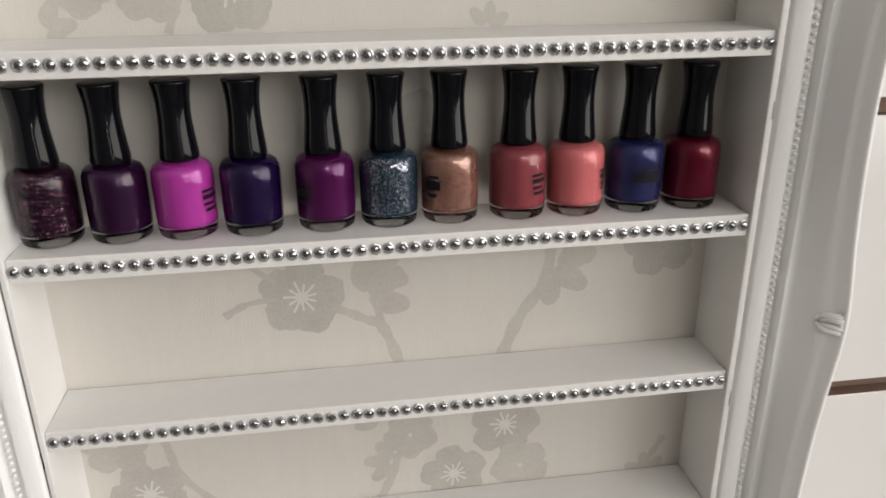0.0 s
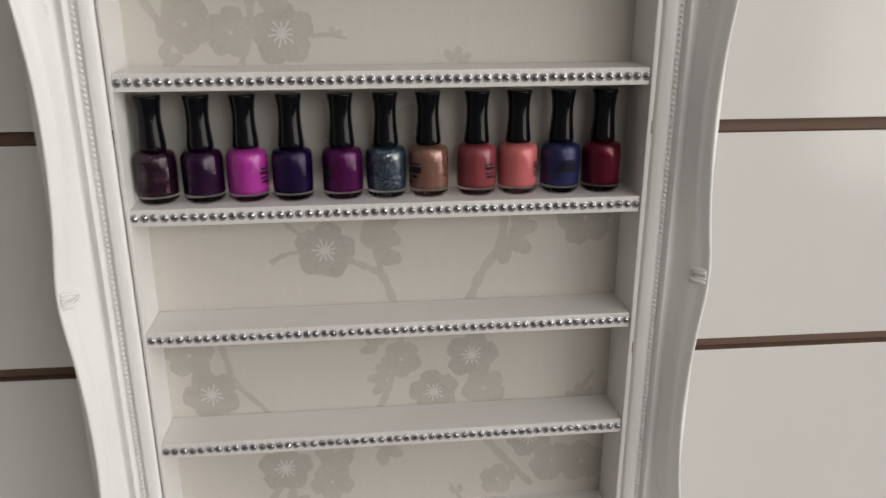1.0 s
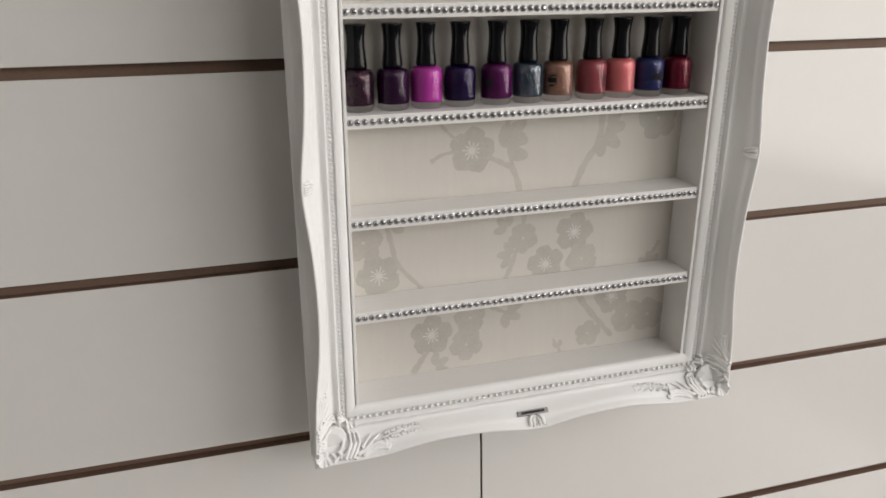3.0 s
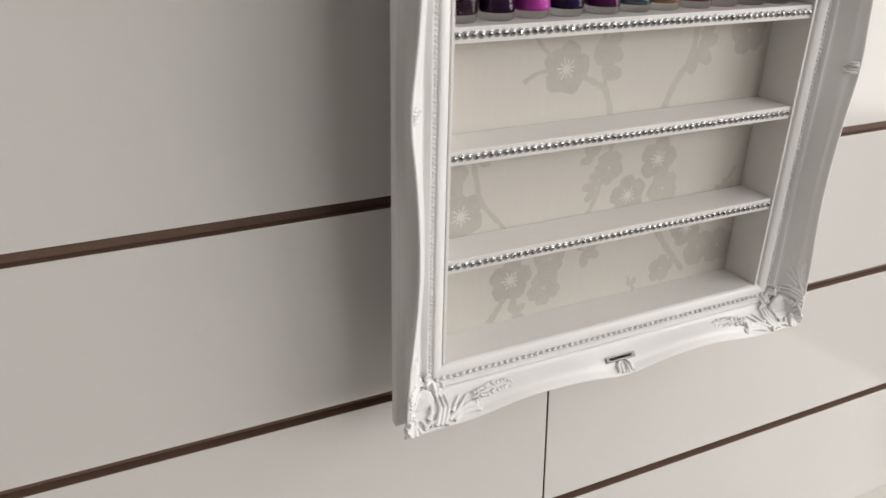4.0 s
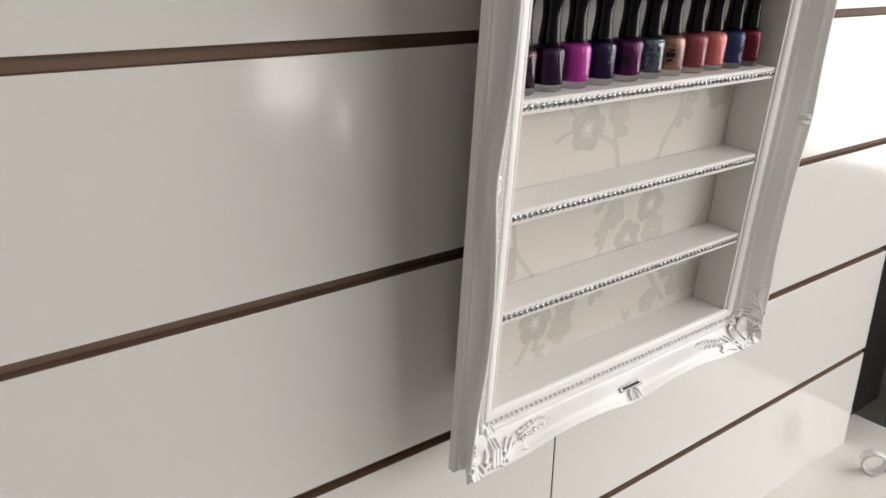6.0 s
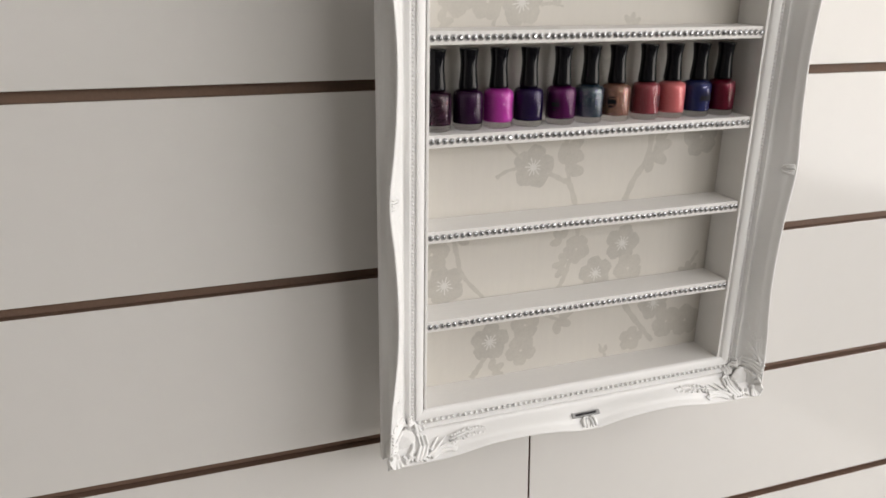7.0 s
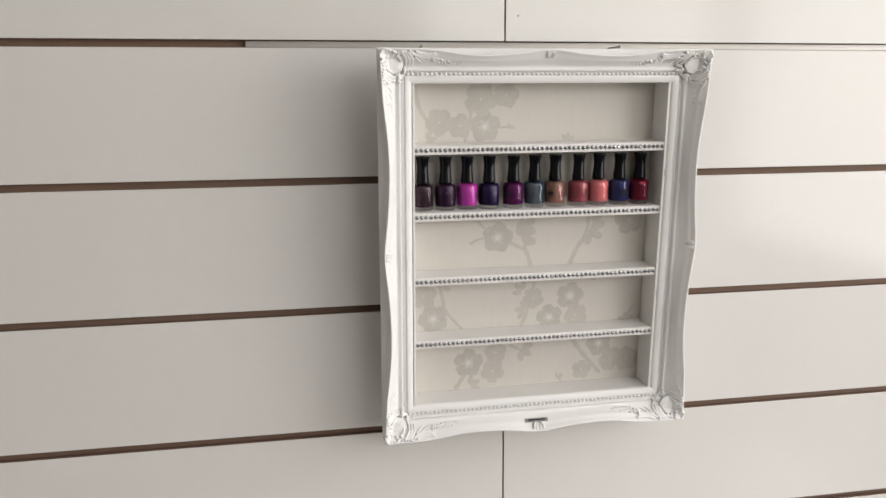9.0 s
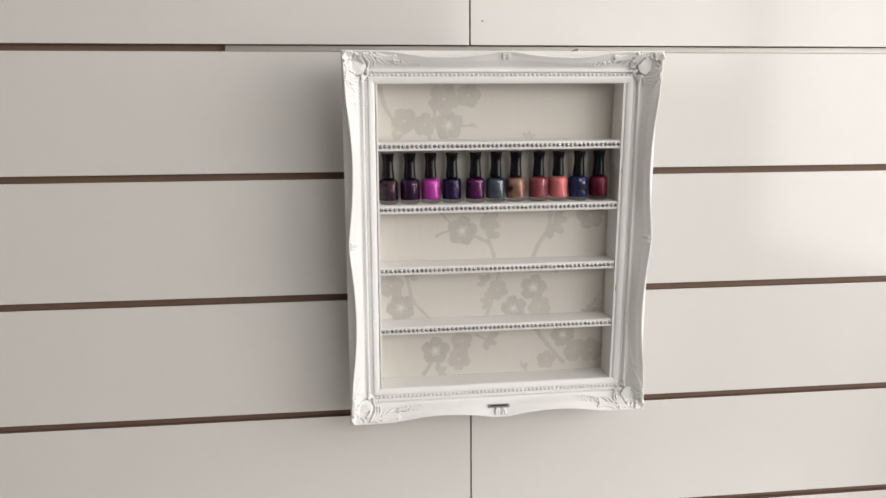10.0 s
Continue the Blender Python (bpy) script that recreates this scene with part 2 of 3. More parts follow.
# ---- white table ----
table = tagged(new("table"), "white laminate table standing against the slat wall", "table")
table.matrix_world = pose(0, 0, 0)
bm = bmesh.new()
outline = [(-1.6, -0.62), (0.886, -0.62), (0.886, 0.04), (WALL_END + 0.001, 0.04), (WALL_END + 0.001, -0.0015), (-1.6, -0.0015)]
low = [bm.verts.new((x, y, TABLE - 0.036)) for x, y in outline]
top = [bm.verts.new((x, y, TABLE)) for x, y in outline]
bm.faces.new(low[::-1])
bm.faces.new(top)
for k in range(6):
    bm.faces.new((low[k], low[(k + 1) % 6], top[(k + 1) % 6], top[k]))
bmesh.ops.bevel(bm, geom=bm.edges[:], offset=0.0015, segments=2, affect="EDGES", profile=0.5)
part("tabletop", bm, TABLETOP, table)
for x in (-1.55, 0.83):
    for y in (-0.58, -0.06):
        part("leg", slab(x - 0.025, x + 0.025, y - 0.025, y + 0.025, 0, TABLE - 0.037, 0.003), WHITEBOARD, table)

# ---- white band standing on the table ----
band = tagged(new("tape_roll"), "narrow white plastic roll standing on its edge on the table", "tape")
R = 0.0215
bm = bmesh.new()
ring = []
for i in range(48):
    a = 2 * math.pi * i / 48
    ring.append([bm.verts.new((r * math.cos(a), y, r * math.sin(a))) for r, y in ((R, -0.0105), (R + 0.0004, 0), (R, 0.0105), (R - 0.0030, 0.0100), (R - 0.0030, -0.0100))])
for i in range(48):
    a, b = ring[i], ring[(i + 1) % 48]
    for k in range(5):
        bm.faces.new((a[k], a[(k + 1) % 5], b[(k + 1) % 5], b[k]))
part("band", bm, TAPEMAT, band, smooth=True)
part("loose_end", slab(R - 0.0032, R + 0.0012, -0.0106, 0.0106, -0.012, -0.004, 0.0004), GREYBOARD, band, "dark end tab")
band.matrix_world = pose(0.715, -0.078, TABLE + R + 0.0003, 0, 0, -52)

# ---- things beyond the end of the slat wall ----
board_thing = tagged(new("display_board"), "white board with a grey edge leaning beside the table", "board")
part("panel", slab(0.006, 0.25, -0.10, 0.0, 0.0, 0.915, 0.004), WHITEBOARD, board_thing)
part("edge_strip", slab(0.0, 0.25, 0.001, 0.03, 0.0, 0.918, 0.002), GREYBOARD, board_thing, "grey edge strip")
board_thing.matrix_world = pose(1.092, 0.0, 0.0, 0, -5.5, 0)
pic = tagged(new("picture_frame"), "gilded brown wooden frame standing on the white board", "frame")
for y0, y1, z0, z1 in ((-0.035, 0, 0, 0.3), (-0.13, -0.095, 0, 0.3), (-0.094, -0.036, 0, 0.035), (-0.094, -0.036, 0.265, 0.3)):
    part("moulding", slab(0.0, 0.03, y0, y1, z0, z1, 0.006), WOODGOLD, pic)
part("backing", slab(0.012, 0.024, -0.1, -0.03, 0.03, 0.27), DARKPAINT, pic)
pic.matrix_world = pose(0.99, 0.03, 0.924, 13, 2, 0)
wcab = tagged(new("wall_cabinet"), "grey cabinet fixed to the dark recess wall", "cabinet")
part("body", slab(1.1, 1.6, 0.08, 0.549, 1.02, 1.75, 0.003), GREYBOARD, wcab)
part("door", slab(1.103, 1.597, 0.06, 0.078, 1.022, 1.748, 0.003), GREYBOARD, wcab)

# ---- display rack: a swept picture frame on a shelved box, leaning forward from the wall ----
RACK = pose(0, -0.0766, 1.497, 3.94, -0.06, 0.46)
rack = tagged(new("nail_polish_rack"), "white ornate swept frame with shelves hung on a slat wall", "display rack")
rack.matrix_world = RACK
XI, ZB, ZT = 0.1937, -0.2915, 0.1905          # opening: half width, bottom, top
BACK = 0.0440                                  # face of the papered back
SHELF_TOP = 0.0064
SHELVES = (0.0969, 0.0, -0.0976, -0.1959)


# box
part("side_panel", slab(-0.1927, -0.1897, -0.0012, 0.0470, ZB - 0.005, ZT + 0.005, 0.0006), BOXPAINT, rack)
part("side_panel", slab(0.1897, 0.1927, -0.0012, 0.0470, ZB - 0.005, ZT + 0.005, 0.0006), BOXPAINT, rack)
part("top_panel", slab(-0.1896, 0.1896, 0.0005, 0.0470, ZT, ZT + 0.005, 0.0006), BOXPAINT, rack)
part("bottom_panel", slab(-0.1896, 0.1896, 0.0005, 0.0470, ZB - 0.005, ZB, 0.0006), BOXPAINT, rack)
paper = part("back_panel", slab(-0.1896, 0.1896, BACK, 0.0468, ZB + 0.0002, ZT - 0.0002), PAPER, rack, "cream wallpaper with a silver blossom print")

for x in (-0.17, 0.17):
    part("spacer_pad", slab(x - 0.008, x + 0.008, 0.0471, 0.0552, ZB + 0.002, ZB + 0.018, 0.001), GREYBOARD, rack, "small grey wall pad")

# shelves with a row of rhinestones each
bm = bmesh.new()
seg = 8
rings = []
for r, y, off in ((0.0027, 0.0, 0.0), (0.0026, -0.0009, 0.0), (0.0019, -0.0017, 0.5), (0.0009, -0.0021, 0.0)):
    rings.append([bm.verts.new((r * math.cos(2 * math.pi * (k + off) / seg), y, r * math.sin(2 * math.pi * (k + off) / seg))) for k in range(seg)])
for k in range(seg):
    j, h = (k + 1) % seg, (k - 1) % seg
    bm.faces.new((rings[0][k], rings[0][j], rings[1][j], rings[1][k]))
    bm.faces.new((rings[1][k], rings[1][j], rings[2][k]))
    bm.faces.new((rings[2][k], rings[1][k], rings[2][h]))
    bm.faces.new((rings[2][h], rings[2][k], rings[3][k]))
    bm.faces.new((rings[3][k], rings[2][k], rings[3][j]))
bm.faces.new(rings[3])
gem_me = bpy.data.meshes.new("rhinestone")
r0 = [[bm.verts.new((r * math.cos(2 * math.pi * k / seg), y, r * math.sin(2 * math.pi * k / seg))) for k in range(seg)] for r, y in ((0.0033, 0.0003), (0.0033, -0.0006), (0.0026, -0.0009))]
for a, b in zip(r0, r0[1:]):
    for k in range(seg):
        f = bm.faces.new((a[k], a[(k + 1) % seg], b[(k + 1) % seg], b[k]))
        f.material_index = 1
bmesh.ops.recalc_face_normals(bm, faces=bm.faces[:])
bm.to_mesh(gem_me)
bm.free()
gem_me.materials.append(GEM)
gem_me.materials.append(GEMRING)

rng = random.Random(4)
GEMS = 55
for z in SHELVES:
    sh = part("shelf", slab(-0.1896, 0.1896, 0.0012, BACK - 0.0004, z - 0.0062, z + SHELF_TOP, 0.0007), BOXPAINT, rack)
    for i in range(GEMS):
        g = new("rhinestone", gem_me)
        g.parent = sh
        x = -0.1865 + 0.373 * i / (GEMS - 1)
        g.matrix_basis = pose(x + rng.uniform(-3e-4, 3e-4), 0.0010, z + 0.0002 + rng.uniform(-2.5e-4, 2.5e-4), rng.uniform(-2.5, 2.5), rng.uniform(0, 36), rng.uniform(-3, 3))

# profile of the moulding: s outward from the opening, h towards the viewer; the outer end scales with the sweep
SWEEP = {
    "tall": ((0, 0.0452), (0.05, 0.0448), (0.10, 0.0427), (0.2, 0.0397), (0.3, 0.0378), (0.42, 0.0367), (0.52, 0.0371), (0.62, 0.0391), (0.70, 0.0419), (0.77, 0.0446), (0.85, 0.0456), (1.0, 0.0480)),
    "wide": ((0, 0.0478), (0.07, 0.0470), (0.12, 0.0446), (0.2, 0.0420), (0.3, 0.0402), (0.42, 0.0394), (0.52, 0.0401), (0.60, 0.0427), (0.68, 0.0460), (0.75, 0.0476), (1.0, 0.0480)),
}


def rim(v, side):
    """Width of the moulding along a rail; v is 0 at the middle and 1 at the mitre."""
    v = abs(v)
    keys = SWEEP["wide" if side in ("top", "bottom") else "tall"]
    for (a, wa), (b, wb) in zip(keys, keys[1:]):
        if v <= b:
            t = (v - a) / (b - a)
            return wa + (wb - wa) * t
    return keys[-1][1]


FRONT = ((0.0, 0.0), (0.0008, 0.0026), (0.0022, 0.0034), (0.0080, 0.0056), (0.0094, 0.0052), (0.0101, 0.0028), (0.0158, 0.0030), (0.0165, 0.0072), (0.0178, 0.0086), (0.0192, 0.0080), (0.0204, 0.0060), (0.0222, 0.0052), (0.0242, 0.0060))


def cove(s, w):
    """Height of the front of the moulding at s, for a rim at w."""
    tail = ((w - 0.0084, 0.0226), (w - 0.0070, 0.0236), (w - 0.0060, 0.0246), (w - 0.0048, 0.0262), (w - 0.0034, 0.0282))
    if s <= 0.0242:
        for (a, ha), (b, hb) in zip(FRONT, FRONT[1:]):
            if s <= b:
                return ha + (hb - ha) * max(0.0, (s - a) / (b - a))
    if s <= w - 0.0084:
        t = (s - 0.0242) / (w - 0.0084 - 0.0242)
        return 0.0060 + (0.0226 - 0.0060) * (0.45 * t + 0.55 * math.sin(t * math.pi / 2) ** 1.3)
    for (a, ha), (b, hb) in zip(tail, tail[1:]):
        if s <= b:
            return ha + (hb - ha) * (s - a) / (b - a)
    return 0.0284


def section(w):
    """Closed outline (s, h) of the moulding with its rim at w."""
    out = [(0.0003, 0.0011)] + list(FRONT[1:])
    for t in (0.15, 0.3, 0.45, 0.6, 0.75, 0.9, 1.0):
        s = 0.0242 + (w - 0.0084 - 0.0242) * t
        out.append((s, cove(s, w)))
    out += [(w - 0.0070, 0.0236), (w - 0.0060, 0.0246), (w - 0.0048, 0.0262), (w - 0.0034, 0.0282)]
    out += [(w - 0.0024, 0.0297), (w - 0.0013, 0.0301), (w - 0.0003, 0.0296), (w + 0.0001, 0.0284), (w - 0.0006, 0.0268), (w - 0.0022, 0.0245)]
    out += [(min(w - 0.0035, 0.0430), 0.0200), (0.0405, 0.0160), (0.0418, 0.0130), (0.0445, 0.0119), (0.0454, 0.0112), (0.0449, 0.0103), (0.0454, 0.0096), (0.0475, 0.0092), (0.0480, 0.0085), (0.0480, 0.0003), (0.0, 0.0002)]
    return out


def smooth_rim(v, side):
    return sum(rim(v + d, side) for d in (-0.04, -0.02, 0, 0.02, 0.04)) / 5


CX, CZ = 0.0, (ZB + ZT) / 2
HX, HZ = XI, (ZT - ZB) / 2
RAILS = {"bottom": (HX, HZ, 0), "right": (HZ, HX, 90), "top": (HX, HZ, 180), "left": (HZ, HX, 270)}


def rail_map(side):
    """Map (along, out, h) of a rail to rack coordinates."""
    half, off, deg = RAILS[side]
    a = radians(deg)

    def at(u, s, h):
        x, z = u, -(off + s)
        return Vector((CX + x * math.cos(a) - z * math.sin(a), -h, CZ + x * math.sin(a) + z * math.cos(a)))
    return at, half


for side in RAILS:
    at, half = rail_map(side)
    bm = bmesh.new()
    N = 72
    loops = []
    for i in range(N + 1):
        v = -1 + 2 * i / N
        w = smooth_rim(v, side)
        loops.append([bm.verts.new(at(v * (half + s), s, h)) for s, h in section(w)])
    for a, b in zip(loops, loops[1:]):
        m = len(a)
        for k in range(m):
            bm.faces.new((a[k], a[(k + 1) % m], b[(k + 1) % m], b[k]))
    bm.faces.new(loops[0])
    bm.faces.new(loops[-1][::-1])
    ob = part("frame_rail", bm, PAINT, rack, smooth=True)
    mod = ob.modifiers.new("edges", "EDGE_SPLIT")
    mod.split_angle = radians(50)
    # string of small beads in the channel
    bm = bmesh.new()
    gap, size = (0.0066, 0.0021) if side in ("top", "bottom") else (0.0041, 0.0013)
    count = int((2 * half + 0.012) / gap)
    for i in range(count + 1):
        u = -half - 0.006 + (2 * half + 0.012) * i / count
        p = at(u, 0.0130, 0.0042)
        bmesh.ops.create_uvsphere(bm, u_segments=9, v_segments=6, radius=size, matrix=Matrix.Translation(p) @ Matrix.Rotation(rng.uniform(0, 3), 4, "Y"))
    tagged(part("beading", bm, PAINT, rack, "string of small white beads", smooth=True), kind="stuff")


def arc(c, r, a0, a1, n=10, shrink=1.0):
    return [(c[0] + r * (1 + (shrink - 1) * i / n) * math.cos(radians(a0 + (a1 - a0) * i / n)), c[1] + r * (1 + (shrink - 1) * i / n) * math.sin(radians(a0 + (a1 - a0) * i / n))) for i in range(n + 1)]


def corner_ornament(sx, sz):
    """Rocaille corner: shell at the tip, cabochon, C-scrolls and leaf ends; p, q run outward from the opening's corner."""
    bm = bmesh.new()
    cx, cz = CX + sx * HX, CZ + sz * HZ

    def height(p, q):
        return cove(min(max(p, q, 0.0), 0.0445), 0.0480)

    def put(p, q, lift=0.0):
        return Vector((cx + sx * p, -(height(p, q) + lift + 0.0013), cz + sz * q))

    def line(pts, r0, r1, lift=0.0006, flat=0.95):
        n = len(pts) - 1
        tube(bm, [put(p, q, lift) for p, q in pts], [1.22 * (r0 + (r1 - r0) * i / n) for i in range(n + 1)], 8, flat)

    def dot(p, q, rx, rz, lift=0.0, turn=0.0, ry=0.003):
        blob(bm, put(p, q, lift), rx, ry, rz, turn * -sx * sz)
    # domed ground, and an egg-shaped cabochon with a rolled border
    dot(0.0300, 0.0300, 0.0200, 0.0160, -0.0016, radians(45), 0.0046)
    dot(0.0265, 0.0265, 0.0098, 0.0074, 0.0014, radians(45), 0.0058)
    line(arc((0.0262, 0.0262), 0.0112, 100, 200, 14, 0.9), 0.0010, 0.0018, 0.0012)
    line(arc((0.0262, 0.0262), 0.0112, 250, 350, 14, 0.9), 0.0018, 0.0010, 0.0012)
    # fan of six ribs at the tip
    for k in range(6):
        a = radians(-38 + 33 * k)
        r = 0.0088 + 0.0008 * (k % 2)
        tip = (0.0385 + r * math.cos(a), 0.0385 + r * math.sin(a))
        line([(0.0370, 0.0370), ((0.0375 + tip[0]) / 2, (0.0375 + tip[1]) / 2), tip], 0.0011, 0.0026, 0.0012)
    dot(0.0365, 0.0365, 0.0032, 0.0032, 0.0022)
    for flip in (0, 1):
        def f(pts):
            return [(b, a) for a, b in pts] if flip else pts
        # three nested ridges that sweep from the inner corner round the cabochon to the rim
        for j in range(3):
            o = 0.0044 * j
            line(f([(0.0205 + 0.3 * o, 0.0120 - 0.7 * o), (0.0262, 0.0088 - 0.9 * o), (0.0325, 0.0090 - o), (0.0380, 0.0130 - o), (0.0436, 0.0172 - 0.9 * o)]), 0.0010, 0.0019, 0.0012)
        # two leaf blades rising towards the sprig
        line(f([(0.0420, 0.0040), (0.0375, -0.0060), (0.0325, -0.0140), (0.0290, -0.0215)]), 0.0021, 0.0007, 0.0008)
        line(f([(0.0370, -0.0010), (0.0315, -0.0080), (0.0285, -0.0130)]), 0.0018, 0.0006, 0.0008)
        # long grooved curl on the rim, rolled over at its end
        for j in range(3):
            o = 0.0026 * j
            line(f([(0.0438 - 0.2 * o, -0.0015), (0.0412 - 0.8 * o, -0.0100), (0.0398 - o, -0.0180), (0.0400 - o, -0.0245), (0.0414 - 0.9 * o, -0.0290 + 0.3 * o)]), 0.0010, 0.0016, 0.0008)
        line(f(arc((0.0388, -0.0282), 0.0030, 120, -120, 10, 0.6)), 0.0015, 0.0013, 0.0008)
        # second curl between the long one and the fan
        line(f([(0.0440, 0.0290), (0.0412, 0.0230), (0.0405, 0.0160), (0.0422, 0.0090), (0.0445, 0.0050)]), 0.0012, 0.0018, 0.0010)
        # small leaves between the cabochon and the fan, and beside the ridges
        line(f([(0.0300, 0.0375), (0.0270, 0.0410), (0.0285, 0.0440)]), 0.0016, 0.0010, 0.0012)
        line(f([(0.0235, 0.0365), (0.0205, 0.0400), (0.0215, 0.0435)]), 0.0017, 0.0009, 0.0012)
        line(f([(0.0395, 0.0215), (0.0355, 0.0195), (0.0345, 0.0160)]), 0.0014, 0.0008, 0.0012)
        line(f([(0.0345, -0.0165), (0.0362, -0.0225), (0.0345, -0.0265)]), 0.0014, 0.0008, 0.0008)
        # curls round the inner corner
        line(f([(0.0215, 0.0150), (0.0165, 0.0105), (0.0115, 0.0115), (0.0085, 0.0160)]), 0.0017, 0.0010, 0.0010)
        line(f(arc((0.0165, 0.0040), 0.0038, 110, -130, 10, 0.5)), 0.0014, 0.0010, 0.0008)
        dot(*f([(0.0110, 0.0190)])[0], 0.0024, 0.0036, 0.0006)
    ob = part("corner_ornament", bm, PAINT, rack, "moulded rocaille corner with shell and scrolls", smooth=True)
    # thick paint runs the strokes together
    fuse = ob.modifiers.new("fuse", "REMESH")
    fuse.mode, fuse.voxel_size, fuse.use_smooth_shade = "VOXEL", 0.00055, True
    soften = ob.modifiers.new("soften", "SMOOTH")
    soften.factor, soften.iterations = 0.5, 2
    return ob


for sx in (-1, 1):
    for sz in (-1, 1):
        corner_ornament(sx, sz)


def leaf_spray(side, sign):
    """Low sprig of small leaves beside a corner, lying on the cove."""
    at, half = rail_map(side)
    bm = bmesh.new()

    def put(u, s, lift):
        return at(u, s, cove(s, 0.0455) + lift)
    start, end = half - 0.024, half - 0.068
    n = 13
    spine = [(start + (end - start) * i / n, 0.0325 - 0.0035 * math.sin(2.2 * i / n)) for i in range(n + 1)]
    tube(bm, [put(sign * u, s, 0.0003) for u, s in spine], [0.0012 - 0.0005 * i / n for i in range(n + 1)], 6)
    along = (at(1, 0, 0) - at(0, 0, 0)).normalized() * -sign
    for i in range(1, n + 1):
        u, s = spine[i]
        for d in (-1, 0, 1) if i == n else (-1, 1):
            p = put(sign * (u + rng.uniform(-0.0012, 0.0012)), s + d * rng.uniform(0.0010, 0.0024), 0.0003)
            slope = (at(0, s + 0.002, cove(s + 0.002, 0.0455)) - at(0, s, cove(s, 0.0455))).normalized() * d
            way = (along * 0.75 + slope * (0.65 + rng.uniform(-0.15, 0.15))).normalized()
            r = rng.uniform(0.0015, 0.0023) * (1.0 if side in ("top", "bottom") else 0.4)
            up = Vector((0, -0.0008, 0))
            tube(bm, [p - way * 0.0022, p - way * 0.0008 + up, p + way * 0.0012 + up, p + way * 0.0026], [0.0005, r, r * 0.95, 0.0004], 7, 0.8)
    return part("leaf_spray", bm, PAINT, rack, smooth=True)


for side in RAILS:
    for sign in (-1, 1):
        leaf_spray(side, sign)


def centre_ornament(side, k):
    """Small bow of four drooping lobes on the middle of a rail's rim; k scales its width."""
    at, half = rail_map(side)
    bm = bmesh.new()
    w = rim(0, side)

    def put(u, s, lift=0.0008):
        return at(k * u, w - 0.0475 + s, cove(min(w - 0.0475 + s, w - 0.004), w) + lift)

    def stroke(sign, pts, radii):
        tube(bm, [put(sign * u, s, l) for u, s, l in pts], [r * (0.75 + 0.5 * k) for r in radii], 8)
    for sign in (-1, 1):
        stroke(sign, ((0.0012, 0.0350, 0.0003), (0.0040, 0.0358, 0.0010), (0.0056, 0.0385, 0.0013), (0.0054, 0.0425, 0.0012), (0.0076, 0.0462, 0.0006)), (0.0008, 0.0013, 0.0016, 0.0016, 0.0011))
        stroke(sign, ((0.0008, 0.0362, 0.0008), (0.0026, 0.0392, 0.0013), (0.0024, 0.0432, 0.0012), (0.0044, 0.0468, 0.0005)), (0.0008, 0.0012, 0.0014, 0.0010))
        stroke(sign, ((0.0066, 0.0440, 0.0007), (0.0098, 0.0462, 0.0009), (0.0135, 0.0462, 0.0003)), (0.0013, 0.0013, 0.0006))
    blob(bm, put(0, 0.0435, 0.0010), 0.0011 * k, 0.0013, 0.0026)
    return part("centre_ornament", bm, PAINT, rack, smooth=True)


for side, k in (("bottom", 1.35), ("top", 0.9), ("left", 0.85), ("right", 0.85)):
    centre_ornament(side, k)

# small engraved plate above the bottom ornament
at, half = rail_map("bottom")
s0 = 0.0325
tilt = math.degrees(math.atan2(cove(s0 + 0.003, 0.0462) - cove(s0 - 0.003, 0.0462), 0.006))
plate_m = Matrix.Translation(at(-0.002, s0, cove(s0, 0.0462) + 0.0014)) @ pose(0, 0, 0, -tilt, 0, 0)
bm = slab(-0.0178, 0.0178, -0.0012, 0.0012, -0.0030, 0.0030, 0.0008)
slab(-0.0165, 0.0165, -0.0016, -0.0010, 0.0021, 0.0028, 0.0002, bm=bm)
slab(-0.0165, 0.0165, -0.0016, -0.0010, -0.0028, -0.0021, 0.0002, bm=bm)
plate = part("name_plate", bm, TIN, rack, "small pewter plate", m=plate_m)
bm = bmesh.new()
x = -0.0135
while x < 0.0125:
    w = rng.uniform(0.0012, 0.0026)
    slab(x, x + w, -0.0017, -0.0011, -0.0012, 0.0012, bm=bm)
    x += w + 0.0007
part("engraving", bm, INK, plate, "unreadable dark engraved bars")

# hooks that hold the box in the groove
for x in (-0.163, 0.135):
    h = tagged(new("wall_hook"), "small grey metal hook between rack and groove", "hook", "hooks behind the rack")
    part("arm", slab(-0.005, 0.005, -0.052, 0.004, -0.0012, 0.0012, 0.0004), ALU, h)
    part("lip", slab(-0.005, 0.005, 0.002, 0.006, -0.004, 0.0012, 0.0004), ALU, h)
    part("drop", slab(-0.010, 0.010, -0.0535, -0.0515, -0.03, 0.0012, 0.0004), ALU, h)
    h.matrix_world = pose(x, -0.004, GROOVE_TOP - 0.0040)


# ---- printed blossoms on the paper ----
FLAT = BACK - 0.00008
LAYER = [0]


def layer(y):
    """Each printed motif lies a hair above the one before."""
    LAYER[0] += 1
    return y - 0.0000025 * LAYER[0]


def petals(bm, c, r, turn, n=5, ruffle=0.06, y=FLAT, spread=0.56, size=0.50):
    for k in range(n):
        a = turn + 2 * math.pi * k / n
        px, pz = c[0] + spread * r * math.cos(a), c[1] + spread * r * math.sin(a)
        ph = 7 * k + 31 * c[0]
        vs = []
        for i in range(22):
            t = 2 * math.pi * i / 22
            q = size * r * (1 + ruffle * math.sin(5 * t + ph) + 0.5 * ruffle * math.sin(9 * t + 2 * ph))
            vs.append(bm.verts.new((px + q * math.cos(t), y - 0.0000004 * k, pz + q * math.sin(t))))
        bm.faces.new(vs)


